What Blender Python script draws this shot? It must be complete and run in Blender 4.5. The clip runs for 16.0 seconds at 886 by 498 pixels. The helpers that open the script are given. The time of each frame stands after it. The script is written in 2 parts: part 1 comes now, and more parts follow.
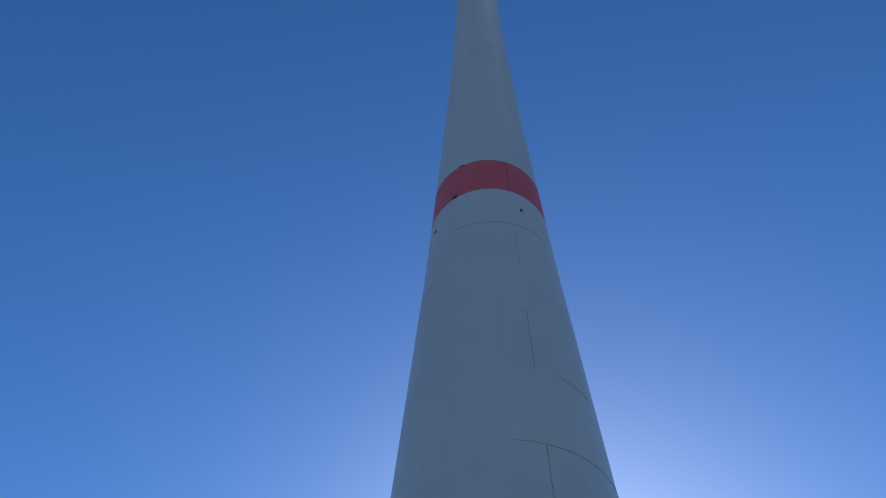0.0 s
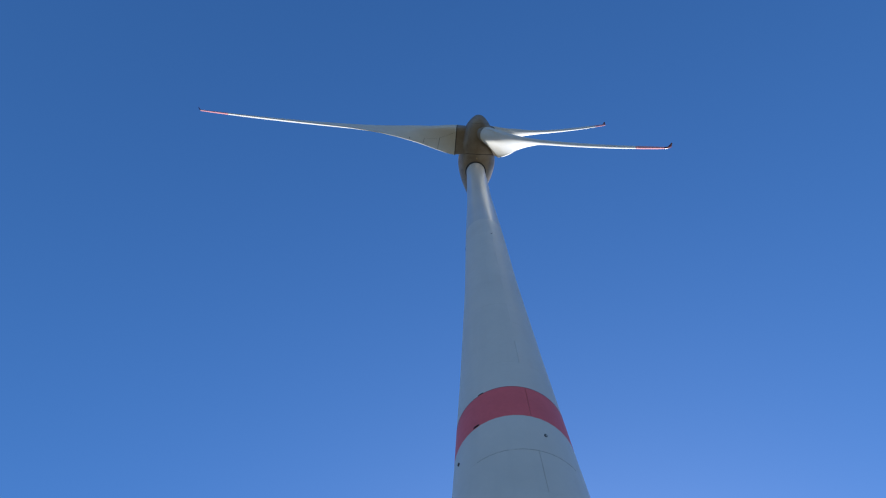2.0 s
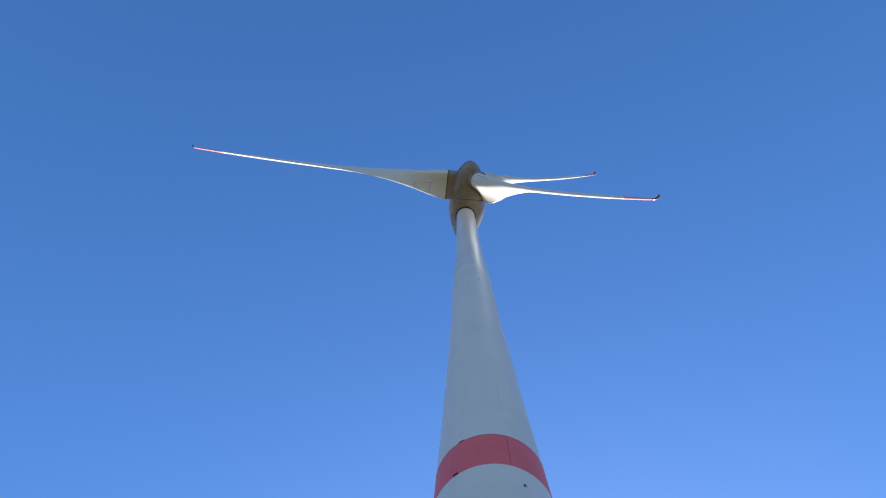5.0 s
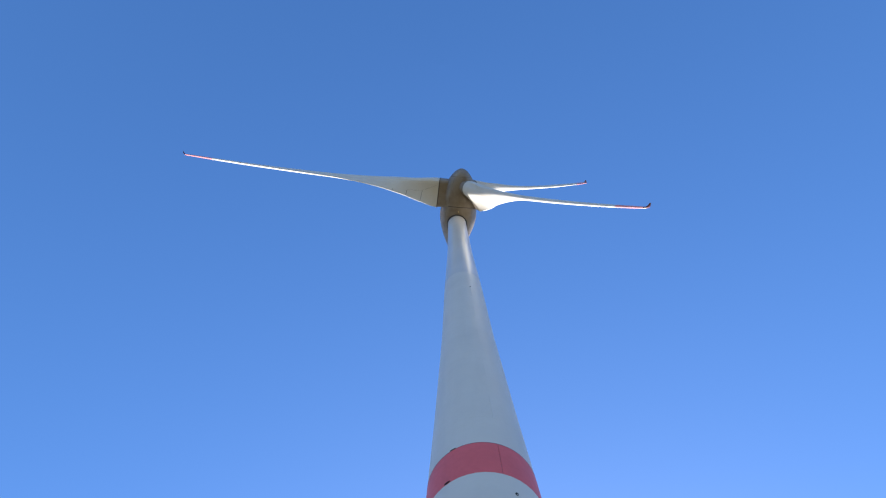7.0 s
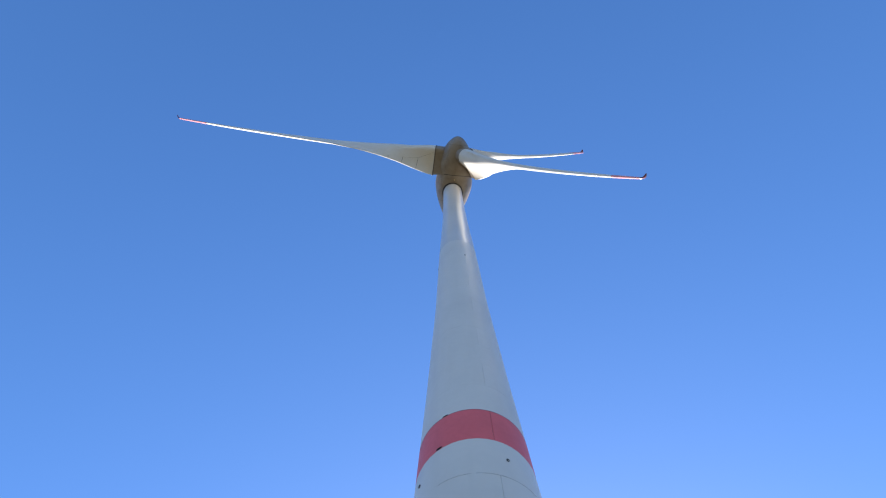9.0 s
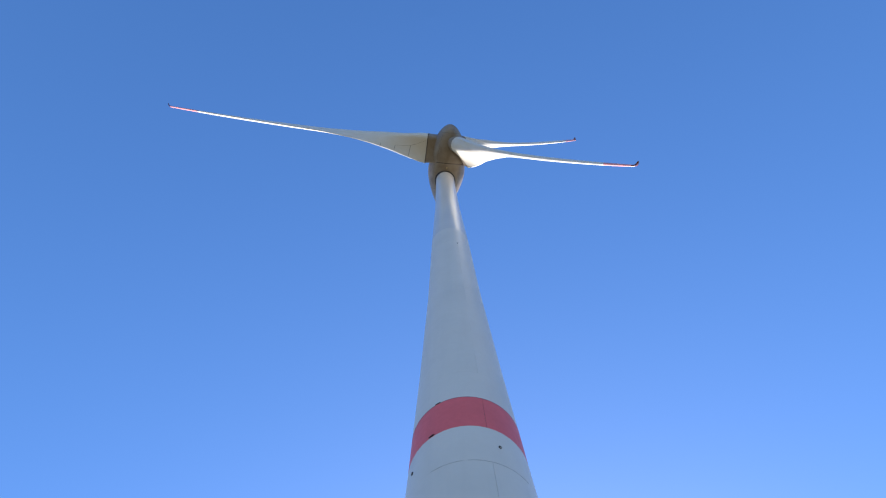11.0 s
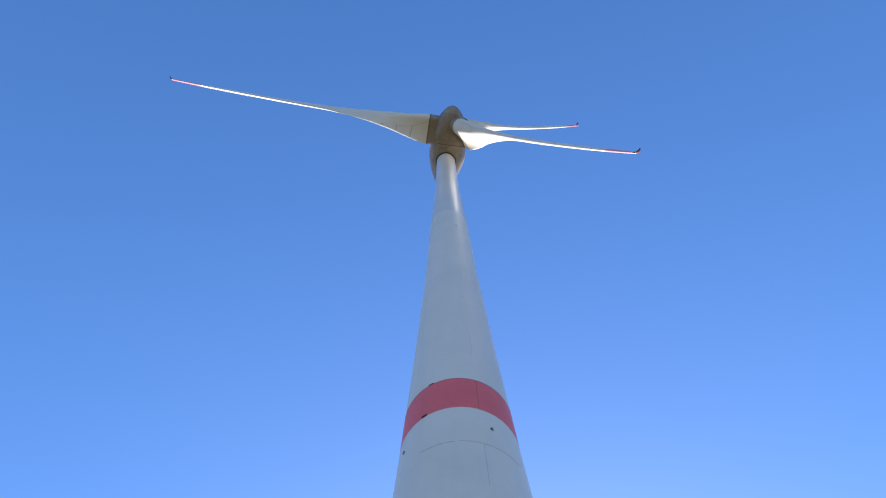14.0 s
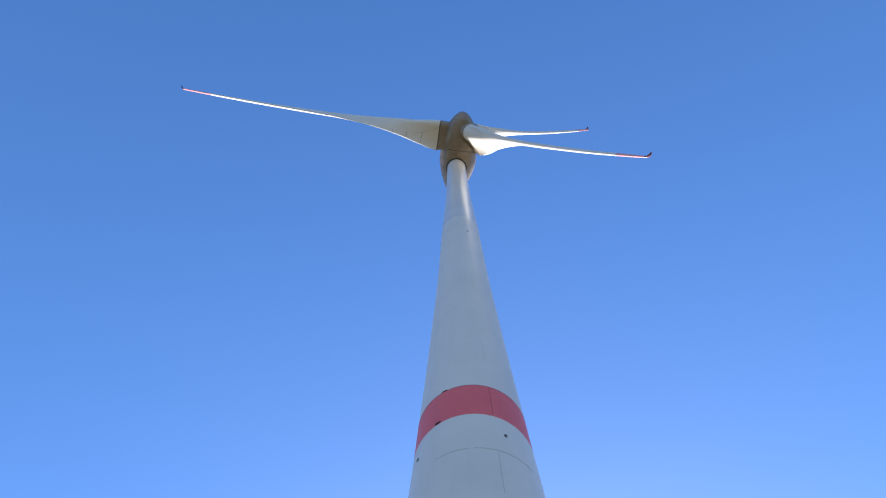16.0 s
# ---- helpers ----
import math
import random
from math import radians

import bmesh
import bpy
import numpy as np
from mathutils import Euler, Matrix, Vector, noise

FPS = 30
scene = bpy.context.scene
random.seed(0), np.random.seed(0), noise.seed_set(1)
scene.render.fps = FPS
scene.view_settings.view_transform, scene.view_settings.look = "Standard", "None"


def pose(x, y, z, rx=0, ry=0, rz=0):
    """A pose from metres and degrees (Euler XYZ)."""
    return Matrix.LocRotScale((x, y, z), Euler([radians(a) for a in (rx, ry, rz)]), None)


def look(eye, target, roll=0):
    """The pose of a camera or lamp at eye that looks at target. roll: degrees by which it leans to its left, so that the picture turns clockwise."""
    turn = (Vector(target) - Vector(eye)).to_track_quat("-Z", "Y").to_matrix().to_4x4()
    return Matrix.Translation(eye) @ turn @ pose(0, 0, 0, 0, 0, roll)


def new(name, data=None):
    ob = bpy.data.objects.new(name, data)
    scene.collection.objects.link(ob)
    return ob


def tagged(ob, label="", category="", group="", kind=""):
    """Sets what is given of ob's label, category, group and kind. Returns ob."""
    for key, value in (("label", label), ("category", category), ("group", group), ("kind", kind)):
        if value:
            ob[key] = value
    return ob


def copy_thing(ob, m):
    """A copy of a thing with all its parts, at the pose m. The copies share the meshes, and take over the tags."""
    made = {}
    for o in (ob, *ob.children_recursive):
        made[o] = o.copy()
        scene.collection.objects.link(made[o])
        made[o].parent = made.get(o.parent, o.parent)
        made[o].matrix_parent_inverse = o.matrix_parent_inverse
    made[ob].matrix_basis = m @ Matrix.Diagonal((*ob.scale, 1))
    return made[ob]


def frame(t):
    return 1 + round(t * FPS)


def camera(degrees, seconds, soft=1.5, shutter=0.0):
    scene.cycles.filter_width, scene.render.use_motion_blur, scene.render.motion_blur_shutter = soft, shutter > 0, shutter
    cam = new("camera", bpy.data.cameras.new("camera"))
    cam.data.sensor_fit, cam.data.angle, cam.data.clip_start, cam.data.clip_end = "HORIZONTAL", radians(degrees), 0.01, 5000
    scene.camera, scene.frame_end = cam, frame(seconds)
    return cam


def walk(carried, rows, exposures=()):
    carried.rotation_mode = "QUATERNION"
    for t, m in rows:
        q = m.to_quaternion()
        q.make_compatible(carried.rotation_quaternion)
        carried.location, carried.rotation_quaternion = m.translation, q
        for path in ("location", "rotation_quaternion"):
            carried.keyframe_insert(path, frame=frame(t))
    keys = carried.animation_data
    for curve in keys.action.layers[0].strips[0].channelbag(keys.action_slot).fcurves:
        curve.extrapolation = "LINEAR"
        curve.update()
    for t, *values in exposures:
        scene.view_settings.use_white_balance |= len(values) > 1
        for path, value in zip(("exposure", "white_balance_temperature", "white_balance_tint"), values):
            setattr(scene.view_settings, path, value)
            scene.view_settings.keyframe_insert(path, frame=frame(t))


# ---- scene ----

# ---- camera: stands on the ground before the tower and turns ----
PATH = [  # seconds, place on the ground, heading to the right of +y, elevation, roll
    (0.0, -0.20, -21.86, -5.56, 55.30, 2.01),
    (0.1, -0.23, -21.91, -5.82, 57.21, 2.00),
    (0.2, -0.25, -21.99, -6.16, 59.17, 2.35),
    (0.3, -0.22, -21.90, -7.07, 60.91, 3.26),
    (0.4, -0.18, -21.84, -8.34, 62.95, 3.20),
    (0.5, -0.14, -21.78, -9.21, 65.05, 3.43),
    (0.6, -0.13, -21.72, -10.24, 66.32, 5.53),
    (0.7, -0.12, -21.65, -11.35, 67.23, 6.08),
    (0.8, -0.12, -21.59, -11.87, 68.78, 5.94),
    (0.9, -0.12, -21.57, -12.34, 69.90, 5.58),
    (1.0, -0.14, -21.52, -13.12, 70.79, 5.99),
    (1.5, -0.05, -21.43, -13.51, 71.97, 6.90),
    (2.0, -0.08, -21.45, -10.45, 72.67, 2.58),
    (2.5, -0.12, -21.42, -8.93, 73.44, -0.32),
    (3.0, -0.03, -21.51, -8.96, 73.98, 0.00),
    (3.5, 0.13, -21.50, -9.18, 74.56, 1.41),
    (4.0, 0.19, -21.44, -8.86, 75.06, 2.97),
    (6.5, 0.18, -21.46, -6.20, 76.62, -0.26),
    (7.0, 0.12, -21.45, -5.51, 76.54, -0.34),
    (7.5, 0.16, -21.45, -4.50, 75.71, -0.49),
    (8.0, 0.18, -21.44, -4.03, 74.82, -1.22),
    (8.5, 0.12, -21.44, -4.12, 74.44, -1.03),
    (9.0, 0.15, -21.46, -4.21, 74.16, -0.89),
    (9.5, 0.14, -21.47, -3.78, 73.71, -1.49),
    (12.0, 0.24, -21.45, -2.17, 73.21, -2.77),
    (12.5, 0.16, -21.45, -1.91, 73.15, -2.48),
    (13.0, 0.21, -21.43, -2.00, 73.00, -2.59),
    (13.5, 0.18, -21.41, -1.83, 72.78, -2.30),
    (14.0, 0.27, -21.43, -2.41, 71.91, -1.12),
    (14.5, 0.08, -21.48, -2.31, 71.46, -1.60),
    (15.0, 0.16, -21.46, -3.38, 71.89, -1.04),
    (15.5, 0.20, -21.49, -4.04, 72.26, -0.24),
    (16.0, 0.22, -21.50, -5.05, 72.32, 0.86),
]


def turned(x, y, heading, rise, roll):
    h, e = radians(heading), radians(rise)
    eye = Vector((x, y, 1.68))
    return look(eye, eye + Vector((math.sin(h) * math.cos(e), math.cos(h) * math.cos(e), math.sin(e))) * 50, roll)


cam = camera(59.76, 16.0, soft=1.15)
walk(cam, [(t, turned(*row)) for t, *row in PATH],
     exposures=[(0.0, 0.30, 5580, 10), (0.6, 0.57, 5700, 10), (1.0, 0.65, 5750, 10), (1.5, 0.76, 5800, 10), (2.5, 0.94, 5880, 10), (3.5, 1.13, 6020, 11), (5.0, 1.37, 6200, 12), (7.0, 1.60, 6420, 14), (12.5, 1.62, 6470, 15), (16.0, 1.63, 6470, 15)])

# ---- world and sun ----
SUN_RISE, SUN_HEADING = 27.0, 5.0   # behind the tower, a little to the right
world = bpy.data.worlds.new("clear_sky")
scene.world = world
world.use_nodes = True
wn, wl = world.node_tree.nodes, world.node_tree.links
sky = wn.new("ShaderNodeTexSky")
sky.sky_type = "NISHITA"
sky.sun_disc = False
sky.sun_elevation = radians(SUN_RISE)
sky.sun_rotation = radians(SUN_HEADING)
sky.air_density, sky.dust_density, sky.ozone_density = 1.0, 0.42, 4.0
deep = wn.new("ShaderNodeHueSaturation")   # the deep blue of dry winter air
deep.inputs["Saturation"].default_value = 1.15
wl.new(sky.outputs[0], deep.inputs["Color"])
air = wn.new("ShaderNodeMix")
air.data_type, air.blend_type = "RGBA", "MULTIPLY"
air.inputs[0].default_value = 1.0
air.inputs[7].default_value = (0.86, 0.913, 1.0, 1)
wl.new(deep.outputs[0], air.inputs[6])
wl.new(air.outputs[2], wn["Background"].inputs["Color"])
wn["Background"].inputs["Strength"].default_value = 0.095

sun = new("sun", bpy.data.lights.new("sun", "SUN"))
sun.data.energy, sun.data.angle, sun.data.color = 5.0, radians(0.53), (1.0, 0.95, 0.88)
_h, _e = radians(SUN_HEADING), radians(SUN_RISE)
TO_SUN = Vector((math.sin(_h) * math.cos(_e), math.cos(_h) * math.cos(_e), math.sin(_e)))
sun.matrix_world = look(TO_SUN * 300, (0, 0, 0))


# ---- materials ----
def surface(name, base, rough, grain, grain_size, stain, stain_size, bump=0.0, coat=0.0, streak=0.0, metal=0.0, stain_colour=None, island=0.0, even=False):
    """A paint or mineral surface with fine grain, larger stains, and streaks that run down it."""
    m = bpy.data.materials.new(name)
    m.use_nodes = True
    n, l = m.node_tree.nodes, m.node_tree.links
    b = n["Principled BSDF"]
    co = n.new("ShaderNodeTexCoord")

    def noise_tex(scale, detail, stretch=(1, 1, 1)):
        mp = n.new("ShaderNodeMapping")
        mp.inputs["Scale"].default_value = stretch
        l.new(co.outputs["Object"], mp.inputs["Vector"])
        t = n.new("ShaderNodeTexNoise")
        t.inputs["Scale"].default_value, t.inputs["Detail"].default_value = scale, detail
        l.new(mp.outputs[0], t.inputs["Vector"])
        return t

    def spread(sock, low, high, lo=0.3, hi=0.7):
        r = n.new("ShaderNodeMapRange")
        r.inputs["From Min"].default_value, r.inputs["From Max"].default_value = lo, hi
        r.inputs["To Min"].default_value, r.inputs["To Max"].default_value = low, high
        l.new(sock, r.inputs["Value"])
        return r.outputs[0]

    def mixed(a, bcol, fac, kind="MIX"):
        mx = n.new("ShaderNodeMix")
        mx.data_type, mx.blend_type = "RGBA", kind
        for i, v in ((0, fac), (6, a), (7, bcol)):
            if hasattr(v, "is_linked"):
                l.new(v, mx.inputs[i])
            else:
                mx.inputs[i].default_value = v
        return mx.outputs[2]

    fine = noise_tex(1 / grain_size, 6)
    big = noise_tex(1 / stain_size, 4)
    dark = stain_colour or tuple(c * 0.72 for c in base)
    col = mixed((*base, 1), (*dark, 1), spread(big.outputs[0], 0, stain, 0.42, 0.72))
    col = mixed(col, (*[c * 0.85 for c in base], 1), spread(fine.outputs[0], 0, grain, 0.35, 0.7))
    if streak:
        run = noise_tex(1.4, 5, (1, 1, 0.05))
        col = mixed(col, (*dark, 1), spread(run.outputs[0], 0, streak, 0.5, 0.75))
    if island:
        info = n.new("ShaderNodeObjectInfo")
        col = mixed(col, (*[c * 0.86 for c in base], 1), spread(info.outputs["Random"], 0, island, 0, 1))
    l.new(col, b.inputs["Base Color"])
    if even:
        b.inputs["Roughness"].default_value = rough
    else:
        l.new(spread(fine.outputs[0], rough - 0.02, rough + 0.03), b.inputs["Roughness"])
    b.inputs["Metallic"].default_value = metal
    b.inputs["Coat Weight"].default_value = coat
    b.inputs["Coat Roughness"].default_value = 0.12
    if bump:
        bp = n.new("ShaderNodeBump")
        bp.inputs["Strength"].default_value, bp.inputs["Distance"].default_value = 0.4, bump
        l.new(fine.outputs[0], bp.inputs["Height"])
        l.new(bp.outputs[0], b.inputs["Normal"])
    return m


CONCRETE = surface("painted_concrete", (0.72, 0.652, 0.557), 0.37, 0.12, 0.35, 0.32, 4.5, bump=0.0006, streak=0.16, island=0.08)
RED = surface("red_paint", (0.82, 0.128, 0.118), 0.50, 0.3, 0.3, 0.4, 2.5, bump=0.002, streak=0.3, stain_colour=(0.62, 0.092, 0.085))
STEEL = surface("painted_steel", (0.68, 0.622, 0.543), 0.31, 0.1, 2.0, 0.25, 5.0, coat=0.28, streak=0.12, even=True)
JOINT = surface("joint_mortar", (0.16, 0.16, 0.17), 0.9, 0.5, 0.2, 0.4, 1.0, bump=0.004)
SHELL = surface("blade_gelcoat", (0.645, 0.622, 0.562), 0.42, 0.25, 0.4, 0.4, 2.2, coat=0.05, stain_colour=(0.555, 0.512, 0.418))
# deep red lifted towards pink, so the colour carries the glare of the sun
SUNLIT_RED = surface("sunlit_red_gelcoat", (0.72, 0.28, 0.245), 0.36, 0.25, 0.3, 0.3, 2.0, coat=0.2)
# the winglet's red, with the dark of its shaded side in the colour
SHADED_RED = surface("shaded_red_gelcoat", (0.15, 0.014, 0.02), 0.35, 0.25, 0.3, 0.3, 1.0, coat=0.2)
# grey gelcoat darkened and browned to hold shade and ground bounce; stains mottle it
HOUSING = surface("shaded_nacelle_gelcoat", (0.248, 0.208, 0.160), 0.45, 0.3, 0.3, 0.85, 1.1, coat=0.1, stain_colour=(0.172, 0.121, 0.076), streak=0.4)
SEAM = surface("housing_seam", (0.10, 0.088, 0.075), 0.7, 0.3, 0.1, 0.3, 0.6)
DARK = surface("dark_rubber", (0.025, 0.025, 0.028), 0.7, 0.4, 0.1, 0.3, 0.6)
YELLOW = surface("yellow_paint", (0.70, 0.58, 0.30), 0.5, 0.2, 0.05, 0.3, 0.3)
GRASS = surface("dry_field", (0.092, 0.071, 0.033), 0.95, 0.8, 0.25, 0.8, 14.0, bump=0.03, stain_colour=(0.053, 0.055, 0.021))


# ---- building helpers ----
def part(name, bm, material, parent=None, label="", smooth=40):
    me = bpy.data.meshes.new(name)
    bmesh.ops.recalc_face_normals(bm, faces=bm.faces)
    bm.to_mesh(me)
    bm.free()
    me.materials.append(material)
    if smooth:
        me.polygons.foreach_set("use_smooth", [True] * len(me.polygons))
        me.set_sharp_from_angle(angle=radians(smooth))
    ob = new(name, me)
    if parent:
        ob.parent = parent
    if label:
        ob["label"] = label
    return ob


def lofted(rings, closed_ends=True):
    """A skin over rings of the same number of points."""
    bm = bmesh.new()
    rows = [[bm.verts.new(p) for p in ring] for ring in rings]
    k = len(rows[0])
    for a, b in zip(rows, rows[1:]):
        for i in range(k):
            bm.faces.new((a[i], a[(i + 1) % k], b[(i + 1) % k], b[i]))
    if closed_ends:
        bm.faces.new(rows[0][::-1])
        bm.faces.new(rows[-1])
    return bm


# ---- ground ----
bm = bmesh.new()
rings = [0.0, 8, 16, 30, 60, 120, 260, 600, 1400, 3500]
rows = []
for r in rings:
    if r == 0:
        rows.append([bm.verts.new((0, 0, 0))])
    else:
        rows.append([bm.verts.new((r * math.cos(a), r * math.sin(a), 0 if r < 40 else 0.004 * r * noise.noise(Vector((math.cos(a), math.sin(a), r * 0.01)))))
                     for a in (2 * math.pi * i / 48 for i in range(48))])
for a, b in zip(rows, rows[1:]):
    for i in range(48):
        j = (i + 1) % 48
        bm.faces.new((a[0], b[i], b[j]) if len(a) == 1 else (a[i], b[i], b[j], a[j]))
tagged(part("ground", bm, GRASS), "dry straw-coloured field around the turbine tower", "ground", kind="structure")

# ---- wind turbine ----
turbine = tagged(new("wind_turbine"), "tall white three-bladed wind turbine with one red band on its tower", "wind turbine")

KNOTS = [(0, 4.77), (14.7, 3.965), (29.4, 3.16), (34.0, 2.953), (44.1, 2.564), (58.8, 2.088), (73.5, 1.809), (88.2, 1.422), (100.8, 1.271), (106.6, 1.251)]
TOWER_TOP = 106.0


def tower_radius(z):
    for (z0, r0), (z1, r1) in zip(KNOTS, KNOTS[1:]):
        if z <= z1:
            return r0 + (r1 - r0) * (z - z0) / (z1 - z0)
    return KNOTS[-1][1]


def around(phi, z, out=0.0):
    """A place on the tower's skin; phi: to the right, seen from the camera's side."""
    r = tower_radius(z) + out
    return Vector((r * math.sin(phi), -r * math.cos(phi), z))


STEEL_FROM = 74.0
core = lofted([[(tower_radius(z) - 0.03) * Vector((math.sin(a), -math.cos(a), 0)) + Vector((0, 0, z))
                for a in (2 * math.pi * i / 72 for i in range(72))] for z in [0, 5, 10, 14.7, 20, 25, 29.4, 36, 44.1, 50, 58.8, 66, STEEL_FROM + 0.3]])
tower = part("tower", core, JOINT, turbine, "tapered tower of pale grey painted concrete rings")

RING_TOPS = [2.3, 5.3, 8.4, 11.5, 14.6, 17.6, 21.05, 24.5, 27.7, 30.93, 34.10, 37.23]
while RING_TOPS[-1] + 3.1 < STEEL_FROM - 1:
    RING_TOPS.append(RING_TOPS[-1] + 3.17)
RING_TOPS[-1] = STEEL_FROM


def shell(z0, z1, a0, a1, gap_v, gap_h, lean):
    """Half of a tower ring with its thickness, eased at the joints."""
    bm = bmesh.new()
    za, zb = z0 + gap_h, z1 - gap_h
    steps = 22
    outer = []
    for z, inset in ((za, 0.001), (za + 0.003, 0.0), ((za + zb) / 2, 0.0), (zb - 0.003, 0.0), (zb, 0.001)):
        row = []
        for i in range(steps + 1):
            f = i / steps
            r = tower_radius(z) - inset + lean
            g = gap_v / r
            a = a0 + g + (a1 - a0 - 2 * g) * f
            row.append(bm.verts.new((r * math.sin(a), -r * math.cos(a), z)))
        outer.append(row)
    back = []
    for z in (za, zb):
        r = tower_radius(z) - 0.12
        g = gap_v / r
        back.append([bm.verts.new((r * math.sin(a), -r * math.cos(a), z))
                     for a in (a0 + g + (a1 - a0 - 2 * g) * i / steps for i in range(steps + 1))])
    loop = [back[0]] + outer + [back[1]]
    for p, q in zip(loop, loop[1:]):
        for i in range(steps):
            bm.faces.new((p[i], p[i + 1], q[i + 1], q[i]))
    for k in (0, steps):
        bm.faces.new([row[k] for row in loop])
    return bm


SEALANT = surface("joint_sealant", (0.40, 0.39, 0.38), 0.85, 0.4, 0.15, 0.6, 1.2, stain_colour=(0.20, 0.195, 0.19))


def seal(z, a0, a1, high, out=0.007):
    """A bead of dark sealant along a ring joint, thin at its ends."""
    steps = max(8, int((a1 - a0) / 0.06))
    rows = []
    for i in range(steps + 1):
        f = i / steps
        a = a0 + (a1 - a0) * f
        h = high * (0.25 + 0.75 * min(1, 5 * f, 5 * (1 - f))) * (0.8 + 0.4 * noise.noise(Vector((a * 5, z, 0))))
        rows.append([around(a, z + dz, d) for dz, d in ((-h / 2, -0.05), (-h / 2, out * 0.5), (0, out), (h / 2, out * 0.5), (h / 2, -0.05))])
    return lofted(rows)


for z, a0, a1, high, filler in ((17.6, 0.10, 1.45, 0.024, SEALANT), (21.05, 0.65, 1.1, 0.010, SEALANT), (27.7, -1.2, -0.7, 0.010, SEALANT),
                                (30.93, -0.55, -0.05, 0.003, SEALANT), (30.93, 0.02, 1.0, 0.005, SEALANT), (37.225, -1.6, 1.6, 0.038, JOINT)):
    part("joint_seal", seal(z, a0, a1, high), filler, tower, "dark sealant in a ring joint")

random.seed(4)
low = 0.0
for n_ring, top in enumerate(RING_TOPS):
    banded = abs(top - 37.23) < 0.01
    start = 0.368 if n_ring % 2 == 1 else 0.368 + math.pi / 2
    gap_h = 0.0005
    for half in (0, 1):
        lean = random.uniform(-0.0015, 0.0015)
        part("tower_shell", shell(low, top, start + half * math.pi, start + (half + 1) * math.pi, 0.006 if 40.2 < top < 47.5 else 0.003 if top > 40.2 else 0.010 if banded else 0.006 if top > 26 else 0.009, gap_h, lean + (0.003 if banded else 0)),
             RED if banded else CONCRETE, tower, "red painted concrete half ring" if banded else "", smooth=14)
    low = top

steel_rows = []
for z in [STEEL_FROM, STEEL_FROM + 0.05, 80, 88.2, 94, 100.8, 104, TOWER_TOP + 0.6]:
    r = tower_radius(z)
    steel_rows.append([(r * math.sin(a), -r * math.cos(a), z) for a in (2 * math.pi * i / 72 for i in range(72))])
part("steel_section", lofted(steel_rows), STEEL, tower, "glossy pale grey steel tube at the tower's top")


def pocket(phi, z, wide, high):
    """A small dark lifting pocket with a raised rim, set in the tower's skin."""
    p = around(phi, z)
    out = Vector((math.sin(phi), -math.cos(phi), 0))
    side, up = Vector((math.cos(phi), math.sin(phi), 0)), Vector((0, 0, 1))
    rows = []
    for grow, depth in ((1.0, -0.05), (1.0, 0.03), (0.8, 0.035), (0.7, 0.012)):
        rows.append([p + out * depth + side * (wide / 2 * grow * math.cos(a)) + up * (high / 2 * grow * math.sin(a))
                     for a in (2 * math.pi * i / 14 for i in range(14))])
    hole = part("lifting_pocket", lofted(rows), DARK, tower, "small dark opening in the concrete")
    if wide < high:
        mid = p + side * wide * 0.12 - up * high * 0.16
        plug = [[mid + out * d + (side * math.cos(a) + up * math.sin(a)) * r for a in (2 * math.pi * i / 10 for i in range(10))]
                for d, r in ((0.0, 0.036), (0.03, 0.036), (0.036, 0.028))]
        part("plug", lofted(plug), CONCRETE, hole, "pale round plug")


for phi, z, w, h in ((0.538, 32.52, 0.16, 0.21), (-1.005, 32.52, 0.16, 0.21), (-0.565, 34.19, 0.34, 0.12), (-0.46, 37.25, 0.32, 0.03),
                     (0.366, 68.59, 0.14, 0.16), (-1.50, 70.2, 0.14, 0.16)):
    pocket(phi, z, w, h)

# ---- rotor axis ----
PHASE = radians(36.5)   # at which the slowly turning rotor stands
YAW, TILT = 0.186, 0.107
HUB = Vector((0.99, -4.64, 108.2))
SIZE = 0.987   # of rotor and housing
AXIS = Vector((math.sin(YAW) * math.cos(TILT), -math.cos(YAW) * math.cos(TILT), math.sin(TILT)))  # towards the nose
SIDE = Vector((math.cos(YAW), math.sin(YAW), 0))
RISE = SIDE.cross(-AXIS) if SIDE.cross(-AXIS).z > 0 else AXIS.cross(-SIDE) * -1
RISE = RISE.normalized()


def axial(m_s, m_w, m_v):
    """A place by its distance before the hub, to the side and up."""
    return HUB + (AXIS * m_s + SIDE * m_w + RISE * m_v) * SIZE


def spun(profile, steps=64):
    return lofted([[axial(s, r * math.cos(a), r * math.sin(a)) for a in (2 * math.pi * i / steps for i in range(steps))] for s, r in profile])


def eased(points, steps=5):
    """A smooth curve through the points of a profile."""
    out = []
    for i in range(len(points) - 1):
        p0, p1, p2, p3 = points[max(i - 1, 0)], points[i], points[i + 1], points[min(i + 2, len(points) - 1)]
        for k in range(steps):
            t = k / steps
            out.append(tuple(0.5 * (2 * b + (c - a) * t + (2 * a - 5 * b + 4 * c - d) * t * t + (3 * b - a - 3 * c + d) * t ** 3)
                             for a, b, c, d in zip(p0, p1, p2, p3)))
    return out + [points[-1]]


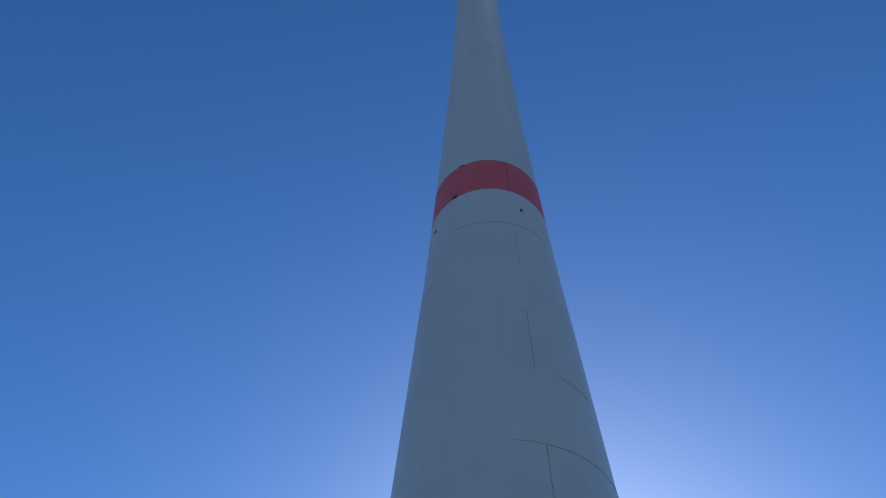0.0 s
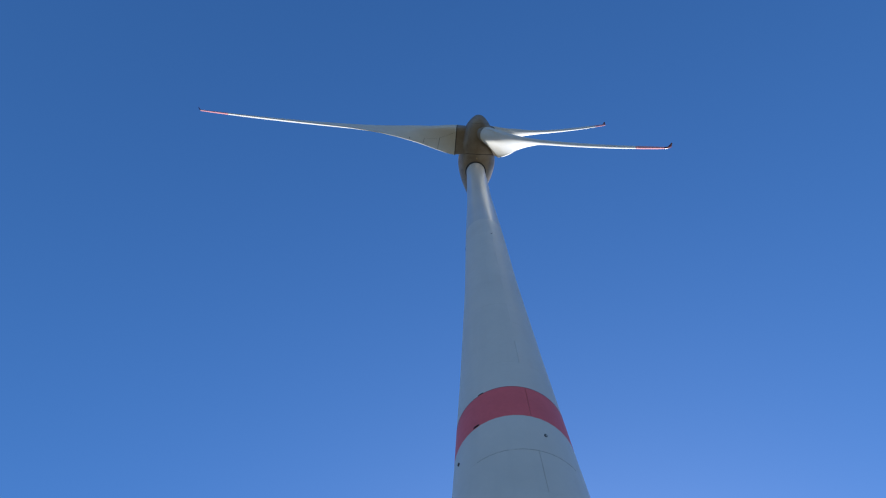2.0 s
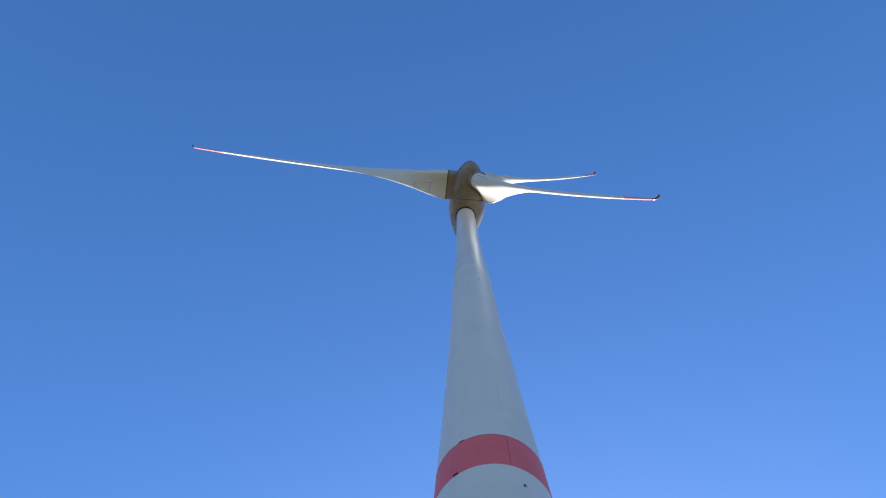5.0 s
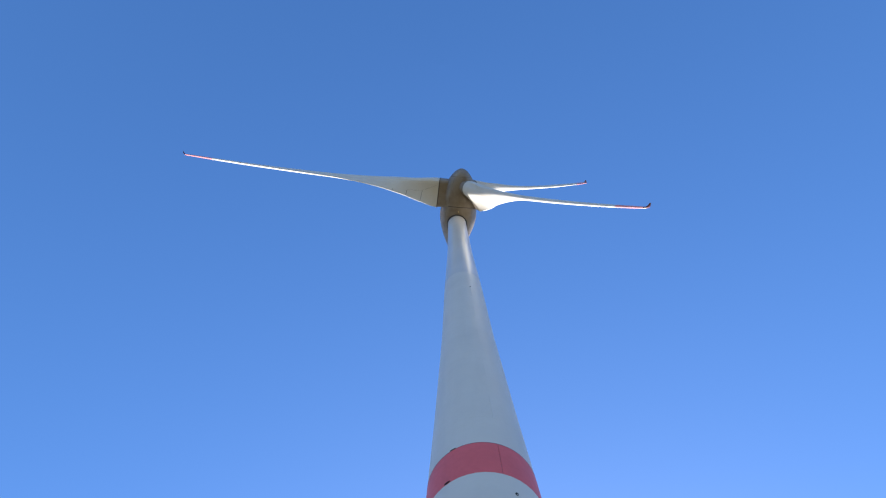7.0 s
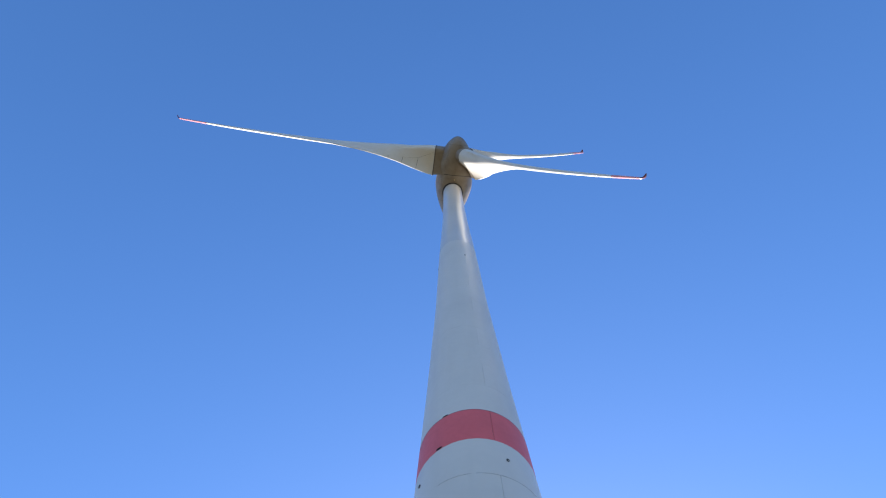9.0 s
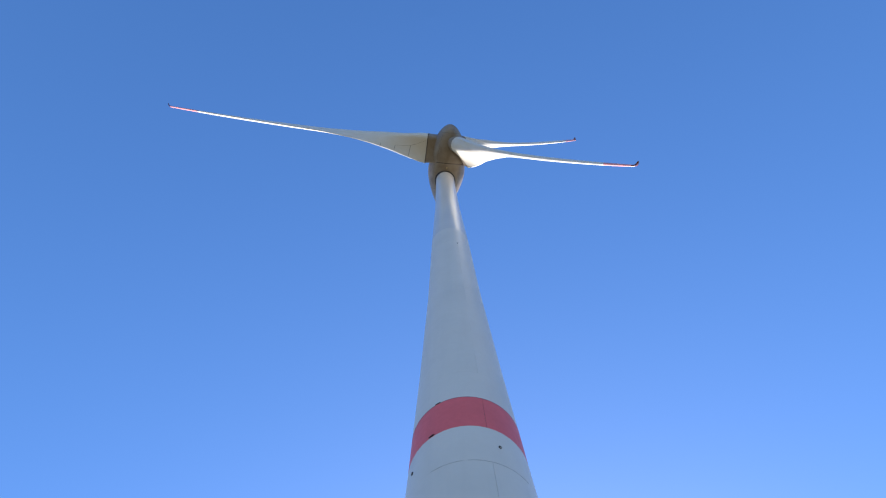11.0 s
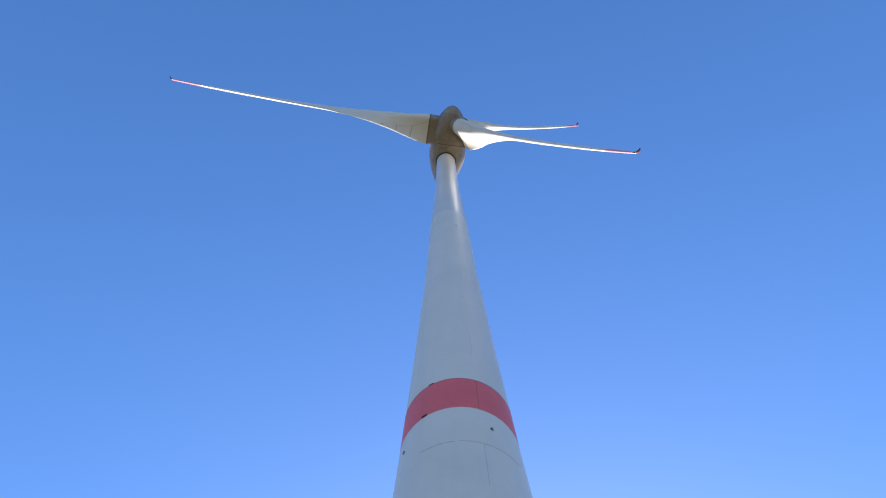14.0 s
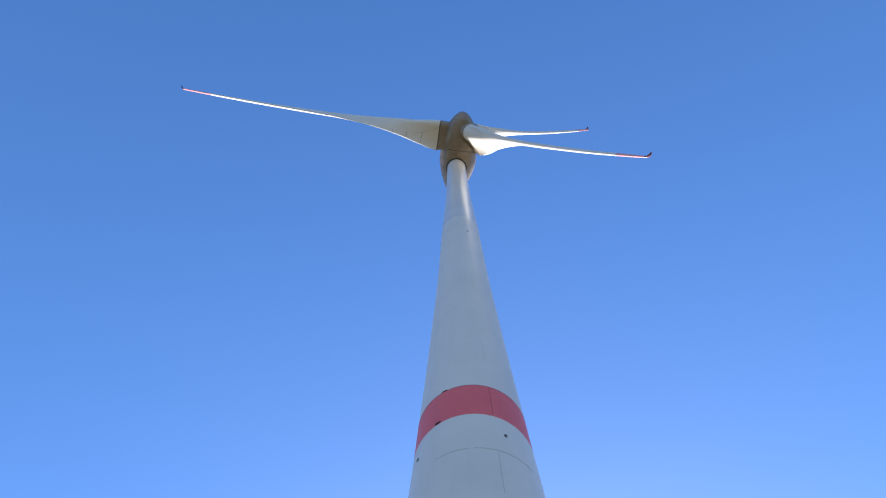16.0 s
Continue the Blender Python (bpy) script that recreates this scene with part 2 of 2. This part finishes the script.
NACELLE = eased([(-2.74, 2.47), (-3.6, 2.56), (-4.6, 2.50), (-6.0, 2.15), (-7.4, 1.60), (-8.6, 0.98), (-9.4, 0.45), (-9.7, 0.06)])
nacelle = part("nacelle", spun(NACELLE), HOUSING, turbine, "egg-shaped grey nacelle housing, coloured brown for shade and ground light")
SPINNER = eased([(-2.66, 2.46), (-2.0, 2.42), (-1.0, 2.30), (0.0, 2.08), (0.9, 1.78), (1.7, 1.32), (2.3, 0.78), (2.58, 0.32), (2.64, 0.04)])
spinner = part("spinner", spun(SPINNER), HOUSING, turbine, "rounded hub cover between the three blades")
part("spinner_gap", spun([(-2.60, 2.36), (-2.80, 2.36)]), DARK, nacelle, "dark gap behind the hub cover")


def hoop(profile, s, wide):
    """A narrow dark joint round the housing."""
    r = next(r0 + (r1 - r0) * (s - s0) / (s1 - s0) for (s0, r0), (s1, r1) in zip(profile, profile[1:]) if min(s0, s1) <= s <= max(s0, s1))
    bm = bmesh.new()
    rows = []
    for ds in (-wide / 2, wide / 2):
        rows.append([bm.verts.new(axial(s + ds, (r + 0.008) * math.cos(a), (r + 0.008) * math.sin(a))) for a in (2 * math.pi * i / 64 for i in range(64))])
    for i in range(64):
        bm.faces.new((rows[0][i], rows[0][(i + 1) % 64], rows[1][(i + 1) % 64], rows[1][i]))
    return bm


def meridian(profile, angle, s0, s1, wide=0.02):
    """A narrow joint that runs along the housing."""
    bm = bmesh.new()
    rows = []
    for s, r in profile:
        if min(s0, s1) <= s <= max(s0, s1):
            rows.append([bm.verts.new(axial(s, (r + 0.007) * math.cos(a), (r + 0.007) * math.sin(a))) for a in (angle - wide / 2 / r, angle + wide / 2 / r)])
    for a, b in zip(rows, rows[1:]):
        bm.faces.new((a[0], a[1], b[1], b[0]))
    return bm


part("housing_joint", hoop(NACELLE, -6.4, 0.035), SEAM, nacelle)
for angle in (-2.35, -1.57 - 0.9, -0.8, 0.8, 2.3):
    part("housing_joint", meridian(NACELLE, angle, -3.0, -8.5), SEAM, nacelle)
part("spinner_joint", hoop(SPINNER, 1.45, 0.03), SEAM, spinner)
for k in range(3):
    part("spinner_joint", meridian(SPINNER, math.pi / 2 - PHASE - (k + 0.5) * 2 * math.pi / 3, -2.5, 1.4), SEAM, spinner)


def gap_ring():
    """A black ring that draws the shadow gap where the tower goes into the housing."""
    rows = []
    for z, r in ((107.0, 1.265), (105.16, 1.265), (105.12, 1.275), (105.12, 1.385), (105.16, 1.40), (107.0, 1.40)):
        rows.append([(r * math.sin(a), -r * math.cos(a), z) for a in (2 * math.pi * i / 56 for i in range(56))])
    return lofted(rows, False)


part("yaw_collar", gap_ring(), DARK, nacelle, "black ring for the shadow gap round the tower's head")

# ---- blades ----
ROTOR = 41.0
# distance from the hub, chord, thickness share, pitch in degrees, share of chord before the axis
STATIONS = [(2.95, 4.50, 0.475, 57, 0.245), (3.6, 4.62, 0.46, 54, 0.245), (4.6, 4.48, 0.44, 49, 0.25), (6.0, 4.08, 0.40, 46, 0.26), (8.0, 3.42, 0.35, 41, 0.28),
            (11.0, 2.78, 0.31, 29, 0.29), (14.0, 2.35, 0.29, 18, 0.30), (18.0, 2.02, 0.27, 7, 0.30), (23.0, 1.80, 0.27, 2, 0.30),
            (28.0, 1.55, 0.27, -1, 0.31), (33.0, 1.30, 0.27, -3, 0.32), (36.2, 1.12, 0.26, -4, 0.33), (39.0, 0.92, 0.25, -4, 0.35), (40.4, 0.74, 0.25, -4, 0.38)]
HALF = 24    # points on each face of a section
BEND = 1.28  # the tip's lead towards the wind


def station(r):
    for p, q in zip(STATIONS, STATIONS[1:]):
        if r <= q[0]:
            f = (r - p[0]) / (q[0] - p[0])
            f = max(f, 0)
            return tuple(a + (b - a) * f for a, b in zip(p, q))
    return STATIONS[-1]


def section(r, scale=1.0, grow=0.0):
    """One cut through the blade; x: the way that it turns, y: with the wind, z: outwards."""
    _, c, tc, pitch, ahead = station(r)
    c = c * scale + grow
    p = radians(pitch)
    lead = Vector((math.cos(p), -math.sin(p), 0))
    back = Vector((math.sin(p), math.cos(p), 0))
    bend = -BEND * (max(r - 6, 0) / 35) ** 2
    pts = []
    drop = min(max((9.0 - r) / 3.5, 0), 1)          # towards the hub: a round spar with a straight flap behind it
    rad, away = tc / 2, 1 - ahead
    lean = math.asin(rad / away)
    knee = ahead + rad * math.sin(lean)
    for i in range(2 * HALF):
        a = math.pi * i / HALF
        x = (1 + math.cos(a)) / 2
        yt = 5 * tc * (0.2969 * math.sqrt(x) - 0.1260 * x - 0.3516 * x * x + 0.2843 * x ** 3 - 0.1036 * x ** 4)
        if x <= knee:
            tear = math.sqrt(max(rad * rad - (x - ahead) ** 2, 0)) if x > ahead - rad else 0.0
        else:
            u = (x - knee) / (1 - knee)
            tear = (1 - knee) * math.tan(lean) * (1 - u) ** 1.45
        yt = yt + (tear - yt) * drop + (0.022 + 0.010 * drop) * x * x
        yc = 0.16 * x * (1 - x) * (1 - min(tc, 0.5)) * (1 - drop)
        y = yc + (yt if a <= math.pi else -yt)
        if a > math.pi:
            x += (0.02 + 0.025 * drop) * x ** 10      # the blunt edge slants
        pts.append(lead * (c * (ahead - x)) + back * (c * y) + Vector((0, bend, r)))
    return pts


def upwind(x):
    """The place in a section's points, on its upwind face, at the share x of the chord."""
    return (2 * math.pi - math.acos(2 * x - 1)) * HALF / math.pi


def winglet():
    """The tip, which turns up towards the wind and narrows."""
    rows = []
    for k in range(7):
        f = k / 6
        a = radians(80) * f
        base = section(40.4, 1 - 0.78 * f)
        mid = Vector((0, -BEND * (34.5 / 35) ** 2, 40.4))
        hub = mid + Vector((-0.2 * f, -0.32 * (1 - math.cos(a)) - 0.2 * f * f, 0.34 * math.sin(a)))
        turn = Matrix.Rotation(a, 3, "X")
        rows.append([hub + turn @ Vector((q.x, q.y - mid.y, 0)) for q in base])
    return lofted(rows)


def rs(a, b, n):
    return [a + (b - a) * i / n for i in range(n + 1)]


RED_FROM = 36.2
blade_rows = [section(r) for r in rs(2.95, 8, 14) + rs(8.5, 40.4, 30)]


def red_skin():
    """Red paint all round the blade's outer end, in a colour paled for sunlight."""
    bm = bmesh.new()
    rows = []
    for r in rs(RED_FROM, 40.38, 8):
        pts = section(r)
        mid = sum(pts, Vector()) / len(pts)
        rows.append([bm.verts.new(p + (p - mid).normalized() * 0.006) for p in pts])
    for a, b in zip(rows, rows[1:]):
        for k in range(len(a)):
            j = (k + 1) % len(a)
            bm.faces.new((a[k], a[j], b[j], b[k]))
    return bm


def proud(r, x, out=0.012):
    """A place on the blade's upwind face."""
    pts = section(r)
    mid = sum(pts, Vector()) / len(pts)
    i = min(upwind(x), 2 * HALF - 1.01)
    q = pts[int(i)].lerp(pts[int(i) + 1], i % 1)
    return q + (q - mid).normalized() * out


def line_on_blade(r0, x0, r1, x1, wide=0.022, steps=8):
    """A narrow dark joint on the upwind face."""
    bm = bmesh.new()
    rows = []
    for k in range(steps + 1):
        f = k / steps
        q = proud(r0 + (r1 - r0) * f, x0 + (x1 - x0) * f)
        n = proud(r0 + (r1 - r0) * min(f + 0.02, 1.02), x0 + (x1 - x0) * min(f + 0.02, 1.02))
        along = (n - q).normalized()
        across = along.cross((q - Vector((0, 0, q.z))).normalized()).normalized() * wide
        rows.append((bm.verts.new(q - across), bm.verts.new(q + across)))
    for a, b in zip(rows, rows[1:]):
        bm.faces.new((a[0], a[1], b[1], b[0]))
    return bm


def rotor_frame(angle, size=SIZE):
    out = SIDE * math.sin(angle) + RISE * math.cos(angle)
    fore = SIDE * math.cos(angle) - RISE * math.sin(angle)
    m = Matrix((fore, -AXIS, out)).transposed().to_4x4()
    return Matrix.Translation(HUB) @ m @ Matrix.Scale(size, 4)


first = part("blade", lofted(blade_rows), SHELL, turbine, "long pale rotor blade with a broad root and red tip")
part("red_tip", red_skin(), SUNLIT_RED, first, "red painted outer end, coloured paler for strong sunlight")
part("winglet", winglet(), SHADED_RED, first, "red upturned tip, coloured dark for its shaded side")
# dark ring added as the shadow line between blade and socket
part("root_flange", lofted([section(2.88, 1.0, 0.11), section(2.97, 1.0, 0.11)]), DARK, first, "dark ring for the shadow line at the blade's root")
for r0, x0, r1, x1 in ((5.2, 0.60, 5.3, 0.97), (7.35, 0.74, 7.4, 0.96), (9.4, 0.86, 9.4, 0.97)):
    part("flap_joint", line_on_blade(r0, x0, r1, x1, 0.024), SEAM, first)
for r0, x0, r1, x1 in ((3.1, 0.36, 5.2, 0.60), (5.2, 0.60, 7.35, 0.74)):
    part("flap_seam", line_on_blade(r0, x0, r1, x1, 0.008, 12), SEAM, first)
part("root_rim", lofted([section(z, 1.0, g) for z, g in ((2.985, 0.06), (2.99, 0.15), (3.07, 0.155), (3.10, 0.01))]), SHELL, first, "pale raised rim at the blade's root")
first.matrix_basis = rotor_frame(PHASE)
for k in (1, 2):
    copy_thing(first, rotor_frame(PHASE + k * 2 * math.pi / 3, 1.0))
for k in range(3):
    m = rotor_frame(PHASE + k * 2 * math.pi / 3)
    rows = []
    for z, s in ((0.6, 0.95), (2.0, 0.97), (2.6, 0.99), (2.89, 1.0)):
        rows.append([m @ Vector((q.x, q.y, z)) for q in section(2.95, s)])
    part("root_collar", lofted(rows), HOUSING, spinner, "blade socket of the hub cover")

# small yellow mark under the housing
p = axial(-3.3, -0.05, -2.56)
part("yellow_mark", lofted([[p + SIDE * x + AXIS * y + RISE * z for x, y in ((-0.035, -0.12), (0.035, -0.12), (0.035, 0.12), (-0.035, 0.12))] for z in (-0.03, 0.1)]), YELLOW, nacelle, "small yellow sign", smooth=0)
